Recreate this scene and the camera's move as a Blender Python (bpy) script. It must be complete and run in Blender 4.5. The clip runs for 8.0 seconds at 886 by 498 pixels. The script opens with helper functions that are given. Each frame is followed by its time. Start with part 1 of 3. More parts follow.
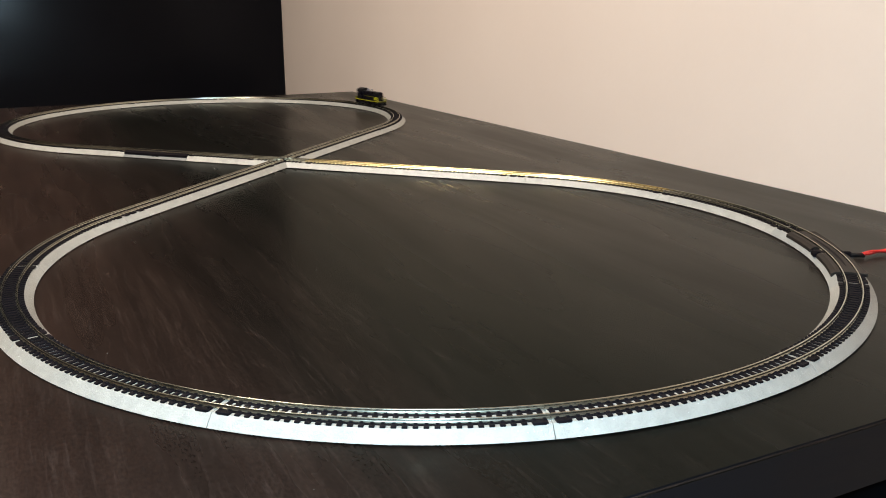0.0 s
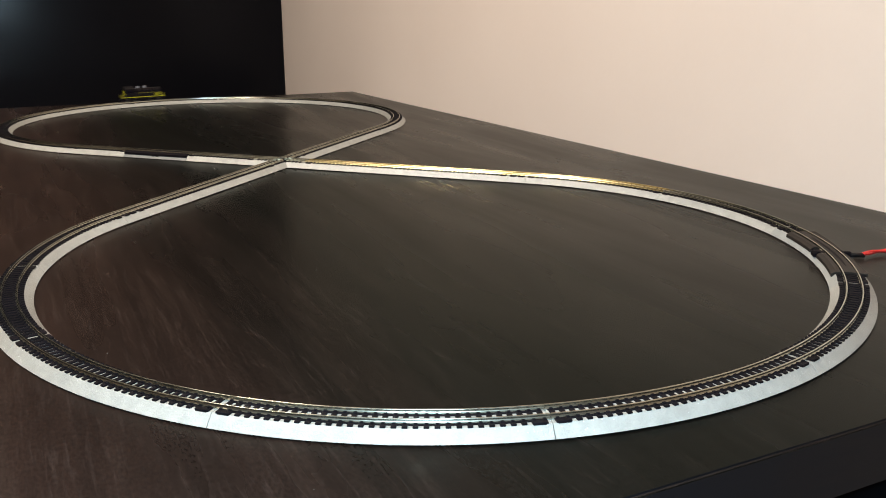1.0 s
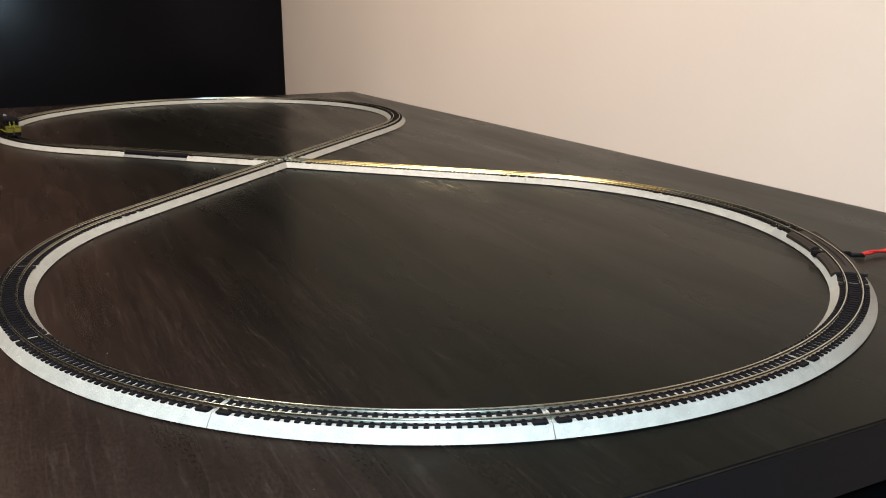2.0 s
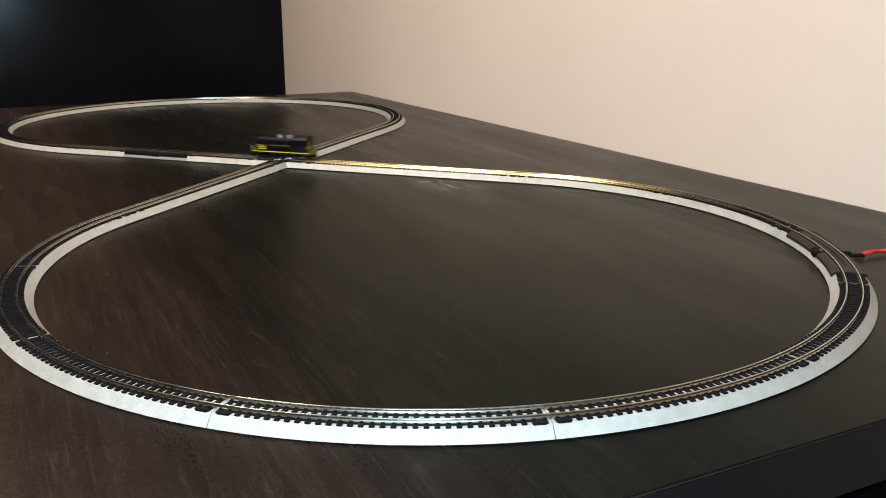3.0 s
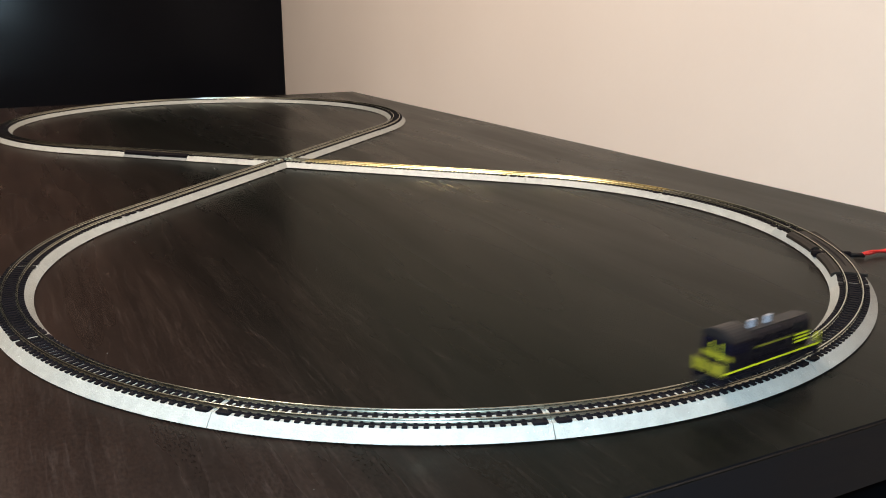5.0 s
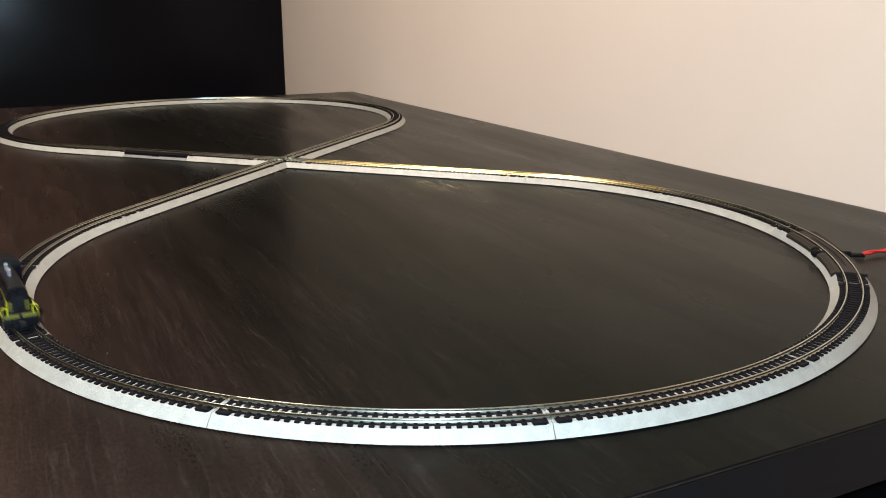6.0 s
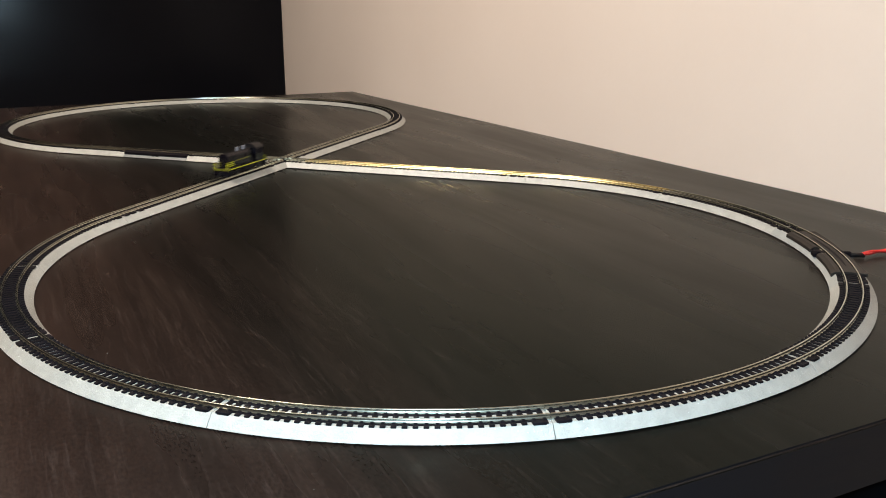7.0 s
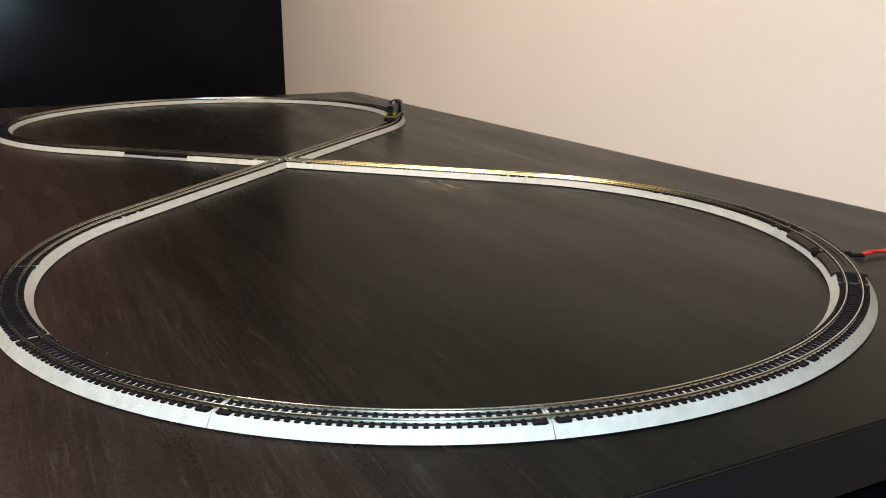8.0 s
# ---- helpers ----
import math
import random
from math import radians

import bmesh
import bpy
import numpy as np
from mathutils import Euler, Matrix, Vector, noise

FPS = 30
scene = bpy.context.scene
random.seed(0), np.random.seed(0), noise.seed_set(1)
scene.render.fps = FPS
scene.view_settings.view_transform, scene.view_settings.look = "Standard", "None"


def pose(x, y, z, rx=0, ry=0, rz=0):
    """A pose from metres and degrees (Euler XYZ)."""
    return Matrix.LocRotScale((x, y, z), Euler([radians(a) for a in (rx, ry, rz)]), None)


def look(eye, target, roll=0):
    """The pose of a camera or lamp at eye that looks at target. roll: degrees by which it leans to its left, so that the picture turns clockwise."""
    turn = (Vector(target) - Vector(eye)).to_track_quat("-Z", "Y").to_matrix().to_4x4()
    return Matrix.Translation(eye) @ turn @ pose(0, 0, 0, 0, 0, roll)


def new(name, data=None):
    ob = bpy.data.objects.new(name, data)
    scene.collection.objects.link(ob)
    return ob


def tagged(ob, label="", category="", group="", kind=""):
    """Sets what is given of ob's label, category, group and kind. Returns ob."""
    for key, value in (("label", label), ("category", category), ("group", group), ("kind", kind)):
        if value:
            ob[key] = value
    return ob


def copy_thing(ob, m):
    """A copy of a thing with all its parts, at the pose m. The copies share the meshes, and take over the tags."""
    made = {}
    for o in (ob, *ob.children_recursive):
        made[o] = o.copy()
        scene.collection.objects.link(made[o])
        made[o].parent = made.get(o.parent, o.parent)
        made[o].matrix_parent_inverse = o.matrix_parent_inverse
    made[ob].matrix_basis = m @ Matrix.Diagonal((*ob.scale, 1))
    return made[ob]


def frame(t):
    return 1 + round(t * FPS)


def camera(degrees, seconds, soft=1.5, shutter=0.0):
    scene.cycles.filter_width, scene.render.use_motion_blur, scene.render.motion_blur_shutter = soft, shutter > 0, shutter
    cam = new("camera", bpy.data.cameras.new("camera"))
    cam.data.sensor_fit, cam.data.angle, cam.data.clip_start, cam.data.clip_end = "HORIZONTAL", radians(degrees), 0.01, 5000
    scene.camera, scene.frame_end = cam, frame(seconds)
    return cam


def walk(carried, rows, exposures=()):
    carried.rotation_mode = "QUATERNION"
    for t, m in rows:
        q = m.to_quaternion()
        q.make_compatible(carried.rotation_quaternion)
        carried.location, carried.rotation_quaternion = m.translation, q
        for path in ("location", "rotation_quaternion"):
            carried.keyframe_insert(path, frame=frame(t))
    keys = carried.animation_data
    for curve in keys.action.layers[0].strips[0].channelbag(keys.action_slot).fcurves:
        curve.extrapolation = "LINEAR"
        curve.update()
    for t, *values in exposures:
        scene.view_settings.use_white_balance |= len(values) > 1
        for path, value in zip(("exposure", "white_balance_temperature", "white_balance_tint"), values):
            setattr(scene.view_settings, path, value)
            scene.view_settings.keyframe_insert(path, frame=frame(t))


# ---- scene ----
cam = camera(52.54, 8.0, soft=1.0, shutter=0.4)
ZT = 0.74                      # height of the table top
EYE = Vector((-0.2712, -0.9860, ZT + 0.1828))
YAW, PITCH = radians(25.618), radians(15.627)
AIM = EYE + Vector((math.sin(YAW) * math.cos(PITCH), math.cos(YAW) * math.cos(PITCH), -math.sin(PITCH)))
STAND = look(EYE, AIM, -0.12)
walk(cam, [(0.0, STAND), (8.0, STAND)], exposures=[(0.0, 0.0), (8.0, 0.0)])

# ---------------------------------------------------------------- light
world = bpy.data.worlds.new("world")
scene.world = world
world.use_nodes = True
wn = world.node_tree
sky = wn.nodes.new("ShaderNodeTexSky")
sky.sky_type, sky.sun_disc = "NISHITA", False
sky.sun_elevation, sky.sun_rotation = radians(12), radians(200)
wn.links.new(sky.outputs[0], wn.nodes["Background"].inputs[0])
wn.nodes["Background"].inputs[1].default_value = 0.05

CEIL = 2.5
LAMP = Vector((-0.70, -0.22, CEIL - 0.22))
lamp = bpy.data.lights.new("ceiling_bulb", "AREA")
lamp.shape, lamp.size, lamp.energy, lamp.color = "DISK", 0.13, 42.5, (1.0, 0.86, 0.715)
new("ceiling_bulb", lamp).matrix_world = look(LAMP - Vector((0, 0, 0.06)), LAMP - Vector((0, 0, 1)))

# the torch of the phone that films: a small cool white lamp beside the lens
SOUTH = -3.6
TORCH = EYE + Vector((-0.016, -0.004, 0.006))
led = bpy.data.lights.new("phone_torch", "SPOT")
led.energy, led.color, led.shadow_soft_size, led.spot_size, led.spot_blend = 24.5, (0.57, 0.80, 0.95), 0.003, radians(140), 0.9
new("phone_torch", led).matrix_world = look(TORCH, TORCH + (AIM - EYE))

# ---------------------------------------------------------------- materials


def material(name, low, high=None, rough=0.5, metal=0.0, scale=40.0, stretch=(1, 1, 1), bump=0.0, bump_scale=None,
             rough_var=0.1, spec=0.5, fine=0.3, per_object=0.0, detail=6.0):
    """Two scales of noise mix low and high; roughness and relief follow the fine one."""
    high = high or low
    m = bpy.data.materials.new(name)
    m.use_nodes = True
    t = m.node_tree
    N, link = t.nodes.new, t.links.new
    b = t.nodes["Principled BSDF"]
    b.inputs["Metallic"].default_value = metal
    b.inputs["Specular IOR Level"].default_value = spec
    co = N("ShaderNodeTexCoord")
    mp = N("ShaderNodeMapping")
    mp.inputs["Scale"].default_value = stretch
    link(co.outputs["Object"], mp.inputs[0])
    n1 = N("ShaderNodeTexNoise")
    n1.inputs["Scale"].default_value, n1.inputs["Detail"].default_value = scale, detail
    n2 = N("ShaderNodeTexNoise")
    n2.inputs["Scale"].default_value, n2.inputs["Detail"].default_value = bump_scale or scale * 9, 4
    for n in (n1, n2):
        link(mp.outputs[0], n.inputs["Vector"])
    ramp = N("ShaderNodeMapRange")
    ramp.inputs[1].default_value, ramp.inputs[2].default_value = 0.32, 0.68
    link(n1.outputs[0], ramp.inputs[0])
    add = N("ShaderNodeMath")
    add.operation = "MULTIPLY_ADD"
    link(n2.outputs[0], add.inputs[0])
    add.inputs[1].default_value = fine
    link(ramp.outputs[0], add.inputs[2])
    sub = N("ShaderNodeMath")
    sub.operation = "SUBTRACT"
    sub.use_clamp = True
    link(add.outputs[0], sub.inputs[0])
    sub.inputs[1].default_value = fine / 2
    mix = N("ShaderNodeMix")
    mix.data_type = "RGBA"
    mix.inputs[6].default_value, mix.inputs[7].default_value = (*low, 1), (*high, 1)
    link(sub.outputs[0], mix.inputs[0])
    out = mix.outputs[2]
    if per_object:
        info = N("ShaderNodeObjectInfo")
        hsv = N("ShaderNodeHueSaturation")
        mr = N("ShaderNodeMapRange")
        mr.inputs[3].default_value, mr.inputs[4].default_value = 1 - per_object, 1 + per_object
        link(info.outputs["Random"], mr.inputs[0])
        link(mr.outputs[0], hsv.inputs["Value"])
        link(out, hsv.inputs["Color"])
        out = hsv.outputs[0]
    link(out, b.inputs["Base Color"])
    rr = N("ShaderNodeMapRange")
    rr.inputs[3].default_value, rr.inputs[4].default_value = max(0.02, rough - rough_var), min(1, rough + rough_var)
    link(n1.outputs[0], rr.inputs[0])
    link(rr.outputs[0], b.inputs["Roughness"])
    if bump:
        bp = N("ShaderNodeBump")
        bp.inputs["Strength"].default_value, bp.inputs["Distance"].default_value = 1.0, bump
        link(n2.outputs[0], bp.inputs["Height"])
        link(bp.outputs[0], b.inputs["Normal"])
    return m


def wood_material():
    """Black-brown wood foil: long streaks with the table's length, fine pores, cloudy gloss."""
    m = bpy.data.materials.new("black_brown_wood")
    m.use_nodes = True
    t = m.node_tree
    N, link = t.nodes.new, t.links.new
    b = t.nodes["Principled BSDF"]
    co = N("ShaderNodeTexCoord")

    def noise(scale, stretch, detail=5.0, distortion=0.0):
        mp = N("ShaderNodeMapping")
        mp.inputs["Scale"].default_value = stretch
        n = N("ShaderNodeTexNoise")
        n.inputs["Scale"].default_value, n.inputs["Detail"].default_value, n.inputs["Distortion"].default_value = scale, detail, distortion
        link(co.outputs["Object"], mp.inputs[0])
        link(mp.outputs[0], n.inputs["Vector"])
        return n.outputs[0]

    def rng(v, a, b_, c, d):
        r = N("ShaderNodeMapRange")
        for i, x in enumerate((a, b_, c, d)):
            r.inputs[i + 1].default_value = x
        link(v, r.inputs[0])
        return r.outputs[0]

    def mul(a, b_):
        r = N("ShaderNodeMath")
        r.operation = "MULTIPLY"
        link(a, r.inputs[0])
        link(b_, r.inputs[1])
        return r.outputs[0]
    broad = noise(3.0, (5, 1.0, 1), 4, 0.6)
    streak = noise(1.0, (95, 6, 1), 7, 0.5)
    vein = noise(1.0, (420, 30, 1), 9, 0.8)
    pores = noise(1.0, (900, 90, 1), 3)
    cloud = noise(9.0, (1, 1, 1), 4)
    # tone zones across x: red-brown at the room side, dark in the middle, greyer by the wall
    sep = N("ShaderNodeSeparateXYZ")
    link(co.outputs["Object"], sep.inputs[0])
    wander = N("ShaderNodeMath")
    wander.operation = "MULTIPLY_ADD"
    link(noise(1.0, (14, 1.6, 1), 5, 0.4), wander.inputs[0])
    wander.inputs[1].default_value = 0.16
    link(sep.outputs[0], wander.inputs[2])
    mid_zone = rng(wander.outputs[0], -0.18, -0.02, 0.0, 1.0)

    # the greyer zone puts some of the wall's sheen into the colour
    wall_zone = rng(wander.outputs[0], 0.08, 0.30, 0.0, 1.0)

    def zones(brown, dark, grey):
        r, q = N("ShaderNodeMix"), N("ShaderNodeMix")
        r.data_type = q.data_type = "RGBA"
        link(mid_zone, r.inputs[0])
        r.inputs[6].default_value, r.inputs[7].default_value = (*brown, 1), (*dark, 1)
        link(wall_zone, q.inputs[0])
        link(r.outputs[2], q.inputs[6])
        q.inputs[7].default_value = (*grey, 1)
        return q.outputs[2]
    mix = N("ShaderNodeMix")
    mix.data_type = "RGBA"
    link(zones((0.0090, 0.0058, 0.0051), (0.0021, 0.0022, 0.0019), (0.0086, 0.0070, 0.0065)), mix.inputs[6])
    link(zones((0.0248, 0.0154, 0.0126), (0.0054, 0.0053, 0.0046), (0.0188, 0.0152, 0.0140)), mix.inputs[7])
    link(mul(rng(broad, 0.3, 0.7, 0.45, 1.0), rng(streak, 0.32, 0.68, 0.45, 1.0)), mix.inputs[0])
    mix2 = N("ShaderNodeMix")
    mix2.data_type = "RGBA"
    plain = rng(mid_zone, 0.0, 1.0, 1.0, 0.30)         # the print is fainter in the dark zone
    link(mul(mul(rng(vein, 0.54, 0.70, 0.0, 0.52), rng(broad, 0.35, 0.6, 0.2, 1.0)), plain), mix2.inputs[0])
    link(mix.outputs[2], mix2.inputs[6])
    mix2.inputs[7].default_value = (0.040, 0.029, 0.026, 1)
    wmap = N("ShaderNodeMapping")
    wmap.inputs["Scale"].default_value = (1, 0.085, 1)
    link(co.outputs["Object"], wmap.inputs[0])
    wave = N("ShaderNodeTexWave")
    wave.wave_type, wave.bands_direction = "BANDS", "X"
    for key, value in (("Scale", 21.0), ("Distortion", 16.0), ("Detail", 3.0), ("Detail Scale", 1.3), ("Detail Roughness", 0.6)):
        wave.inputs[key].default_value = value
    link(wmap.outputs[0], wave.inputs["Vector"])
    mixw = N("ShaderNodeMix")
    mixw.data_type = "RGBA"
    link(mul(mul(rng(wave.outputs["Fac"], 0.72, 1.0, 0.0, 0.20), rng(streak, 0.40, 0.60, 0.1, 1.0)), plain), mixw.inputs[0])
    link(mix2.outputs[2], mixw.inputs[6])
    mixw.inputs[7].default_value = (0.040, 0.029, 0.024, 1)
    mix3 = N("ShaderNodeMix")
    mix3.data_type = "RGBA"
    link(rng(pores, 0.60, 0.72, 0.0, 0.35), mix3.inputs[0])
    link(mixw.outputs[2], mix3.inputs[6])
    mix3.inputs[7].default_value = (0.0035, 0.003, 0.003, 1)
    speck = N("ShaderNodeMix")
    speck.data_type, speck.blend_type = "RGBA", "MULTIPLY"
    speck.inputs[0].default_value = 1.0
    link(mix3.outputs[2], speck.inputs[6])
    link(rng(noise(1.0, (750, 330, 1), 4), 0.34, 0.66, 0.74, 1.26), speck.inputs[7])
    link(speck.outputs[2], b.inputs["Base Color"])
    link(rng(cloud, 0.3, 0.7, 0.50, 0.62), b.inputs["Roughness"])
    b.inputs["Specular IOR Level"].default_value = 0.02
    film = N("ShaderNodeBsdfPrincipled")           # satin film over the print: a sheen that shows at low angles only
    film.inputs["Metallic"].default_value = 1.0
    film.inputs["Base Color"].default_value = (0.002, 0.002, 0.002, 1)
    film.inputs["Specular Tint"].default_value = (0.570, 0.587, 0.571, 1)
    link(rng(noise(1.0, (17, 2.4, 1), 5, 0.5), 0.34, 0.66, 0.22, 0.34), film.inputs["Roughness"])     # wiped streaks along the grain
    lay = N("ShaderNodeAddShader")
    link(b.outputs[0], lay.inputs[0])
    link(film.outputs[0], lay.inputs[1])
    link(lay.outputs[0], t.nodes["Material Output"].inputs["Surface"])
    bp = N("ShaderNodeBump")
    bp.inputs["Strength"].default_value, bp.inputs["Distance"].default_value = 0.5, 0.00006
    link(vein, bp.inputs["Height"])
    link(bp.outputs[0], b.inputs["Normal"])
    link(bp.outputs[0], film.inputs["Normal"])
    return m


WOOD = wood_material()
EDGE = material("black_brown_edge_foil", (0.0036, 0.0037, 0.0052), (0.0052, 0.0053, 0.0070), 0.5, scale=30, stretch=(1, 1, 6), spec=0.2)
WORN = material("worn_edge_foil", (0.012, 0.0075, 0.006), (0.026, 0.016, 0.013), 0.5, scale=60, stretch=(1, 8, 1), spec=0.15)
WALL = material("cream_wall_paint", (0.84, 0.722, 0.648), (0.895, 0.782, 0.708), 0.75, scale=2.2, bump=0.00012, bump_scale=160, fine=0.15)
CEILING = material("white_ceiling_paint", (0.78, 0.76, 0.73), (0.83, 0.81, 0.79), 0.85, scale=3, bump=0.0004, bump_scale=150)
FLOOR = material("dark_floor", (0.006, 0.005, 0.0045), (0.012, 0.009, 0.008), 0.6, scale=5, stretch=(1, 6, 1), bump=0.0005)
LACQUER = material("black_lacquer", (0.0050, 0.0050, 0.0068), (0.0064, 0.0064, 0.0086), 0.19, scale=6, rough_var=0.03, spec=0.07)
BALLAST = material("grey_roadbed_plastic", (0.345, 0.352, 0.334), (0.430, 0.438, 0.415), 0.36, scale=130, bump=0.00042, bump_scale=800, rough_var=0.16, fine=0.5, per_object=0.04)
REBED = material("smooth_grey_plastic", (0.30, 0.315, 0.31), (0.36, 0.375, 0.37), 0.5, scale=90, bump=0.0001)
bb = BALLAST.node_tree.nodes["Principled BSDF"]
bb.inputs["Coat Weight"].default_value, bb.inputs["Coat Roughness"].default_value = 0.5, 0.16
gn = BALLAST.node_tree.nodes.new("ShaderNodeTexNoise")
gn.inputs["Scale"].default_value, gn.inputs["Detail"].default_value = 1500, 2
gb = BALLAST.node_tree.nodes.new("ShaderNodeBump")
gb.inputs["Strength"].default_value, gb.inputs["Distance"].default_value = 1.0, 0.0009
gc = BALLAST.node_tree.nodes.new("ShaderNodeTexCoord")
BALLAST.node_tree.links.new(gc.outputs["Object"], gn.inputs["Vector"])
BALLAST.node_tree.links.new(gn.outputs[0], gb.inputs["Height"])
BALLAST.node_tree.links.new(gb.outputs[0], bb.inputs["Coat Normal"])
DARKBED = material("darker_grey_plastic", (0.19, 0.20, 0.205), (0.24, 0.25, 0.255), 0.5, scale=90, bump=0.0001)
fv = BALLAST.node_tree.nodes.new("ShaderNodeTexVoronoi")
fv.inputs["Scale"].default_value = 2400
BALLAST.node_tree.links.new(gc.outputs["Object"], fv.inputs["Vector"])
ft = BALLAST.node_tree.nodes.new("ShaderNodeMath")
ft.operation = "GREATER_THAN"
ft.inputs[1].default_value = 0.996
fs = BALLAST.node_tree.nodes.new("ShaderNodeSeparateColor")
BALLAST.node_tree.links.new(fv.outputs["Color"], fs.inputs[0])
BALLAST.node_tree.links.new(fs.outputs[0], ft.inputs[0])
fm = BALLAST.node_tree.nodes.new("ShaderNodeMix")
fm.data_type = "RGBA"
fm.inputs[7].default_value = (0.74, 0.75, 0.75, 1)       # pale dots in the base colour stand in for torch glints
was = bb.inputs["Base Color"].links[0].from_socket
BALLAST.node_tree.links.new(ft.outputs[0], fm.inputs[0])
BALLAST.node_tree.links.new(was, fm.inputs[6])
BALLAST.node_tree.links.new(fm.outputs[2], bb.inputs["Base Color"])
TIE = material("black_tie_plastic", (0.0050, 0.0042, 0.0058), (0.0095, 0.0080, 0.0105), 0.6, scale=300, stretch=(1, 5, 1), bump=0.0001, per_object=0.25, spec=0.06)
DECK = material("brown_black_rerailer_plastic", (0.020, 0.0165, 0.0145), (0.031, 0.026, 0.023), 0.55, scale=150, bump=0.00008, spec=0.12)
RAIL = material("nickel_silver", (0.40, 0.41, 0.345), (0.52, 0.53, 0.45), 0.25, 1.0, scale=60, rough_var=0.05)
BRASS = material("brass_rail", (0.58, 0.49, 0.25), (0.70, 0.61, 0.34), 0.24, 1.0, scale=60, rough_var=0.05)
JOINER = material("bright_joiner_metal", (0.36, 0.335, 0.26), (0.48, 0.45, 0.36), 0.42, 1.0, scale=200)
BLACK = material("black_paint", (0.0045, 0.0036, 0.0058), (0.0078, 0.0064, 0.0098), 0.28, scale=150, rough_var=0.06, spec=0.2)
ROOF = material("dark_grey_paint", (0.0075, 0.0066, 0.0075), (0.0135, 0.0122, 0.0132), 0.42, scale=120, spec=0.25)
YELLOW = material("yellow_paint", (0.56, 0.555, 0.011), (0.68, 0.675, 0.020), 0.4, scale=200, rough_var=0.08)
# darker copy of the yellow; the ends' dimmer light is put into its colour
OLIVE = material("dim_yellow_paint", (0.135, 0.122, 0.009), (0.190, 0.172, 0.013), 0.45, scale=180)
SILVER = material("pale_grey_stack_paint", (0.26, 0.27, 0.32), (0.33, 0.34, 0.39), 0.35, scale=200)
PANE = material("dark_window_glass", (0.004, 0.0036, 0.009), (0.007, 0.0064, 0.014), 0.2, scale=80, rough_var=0.04, spec=0.2)
WHEEL = material("blackened_wheel_metal", (0.10, 0.095, 0.085), (0.20, 0.19, 0.17), 0.4, 1.0, scale=200)
RED = material("red_wire_insulation", (0.55, 0.012, 0.010), (0.70, 0.025, 0.02), 0.35, scale=300)
SLEEVE = material("black_rubber_sleeve", (0.006, 0.006, 0.0065), (0.011, 0.011, 0.012), 0.5, scale=200, spec=0.25)
DUST = material("pale_dust", (0.22, 0.21, 0.19), (0.36, 0.34, 0.32), 0.9, scale=500)
FRAME = material("white_lamp_base", (0.74, 0.74, 0.72), (0.8, 0.8, 0.78), 0.4, scale=30)
LEDGLOW = bpy.data.materials.new("glowing_led")
LEDGLOW.use_nodes = True
g = LEDGLOW.node_tree.nodes["Principled BSDF"]
g.inputs["Emission Color"].default_value, g.inputs["Emission Strength"].default_value = (0.46, 0.83, 1.0, 1), 60.0
SHADE = bpy.data.materials.new("glowing_lamp_shade")
SHADE.use_nodes = True
g = SHADE.node_tree.nodes["Principled BSDF"]
g.inputs["Base Color"].default_value = (0.9, 0.85, 0.75, 1)
g.inputs["Emission Color"].default_value, g.inputs["Emission Strength"].default_value = (1.0, 0.80, 0.58, 1), 6.0

# ---------------------------------------------------------------- mesh helpers


def part(name, bm, mat, parent=None, label="", smooth=False):
    me = bpy.data.meshes.new(name)
    bmesh.ops.recalc_face_normals(bm, faces=bm.faces)
    bm.to_mesh(me)
    bm.free()
    me.materials.append(mat)
    if smooth:
        me.polygons.foreach_set("use_smooth", [True] * len(me.polygons))
        if name == "rail":
            me.set_sharp_from_angle(angle=radians(42))
    ob = new(name, me)
    ob.parent = parent
    return tagged(ob, label)


def shared(name, me, parent, m):
    ob = new(name, me)
    ob.parent = parent
    ob.matrix_basis = m
    return ob


def box(bm, x0, x1, y0, y1, z0, z1, bevel=0.0, seg=2):
    r = bmesh.ops.create_cube(bm, size=1.0, matrix=Matrix.Translation(((x0 + x1) / 2, (y0 + y1) / 2, (z0 + z1) / 2)) @ Matrix.Diagonal((x1 - x0, y1 - y0, z1 - z0, 1)))
    if bevel:
        edges = list({e for v in r["verts"] for e in v.link_edges})
        bmesh.ops.bevel(bm, geom=edges, offset=bevel, segments=seg, affect="EDGES", profile=0.6)
    return bm


def cyl(bm, a, b, r0, r1=None, seg=12):
    a, b = Vector(a), Vector(b)
    m = Matrix.Translation((a + b) / 2) @ (b - a).to_track_quat("Z", "Y").to_matrix().to_4x4()
    bmesh.ops.create_cone(bm, cap_ends=True, segments=seg, radius1=r0, radius2=r0 if r1 is None else r1, depth=(b - a).length, matrix=m)
    return bm


def prism(bm, outline, z0, z1):
    """An upright prism over an outline of (x, y)."""
    low = [bm.verts.new((x, y, z0)) for x, y in outline]
    top = [bm.verts.new((x, y, z1)) for x, y in outline]
    n = len(outline)
    bm.faces.new(low[::-1]), bm.faces.new(top)
    for i in range(n):
        bm.faces.new((low[i], low[(i + 1) % n], top[(i + 1) % n], top[i]))
    return bm


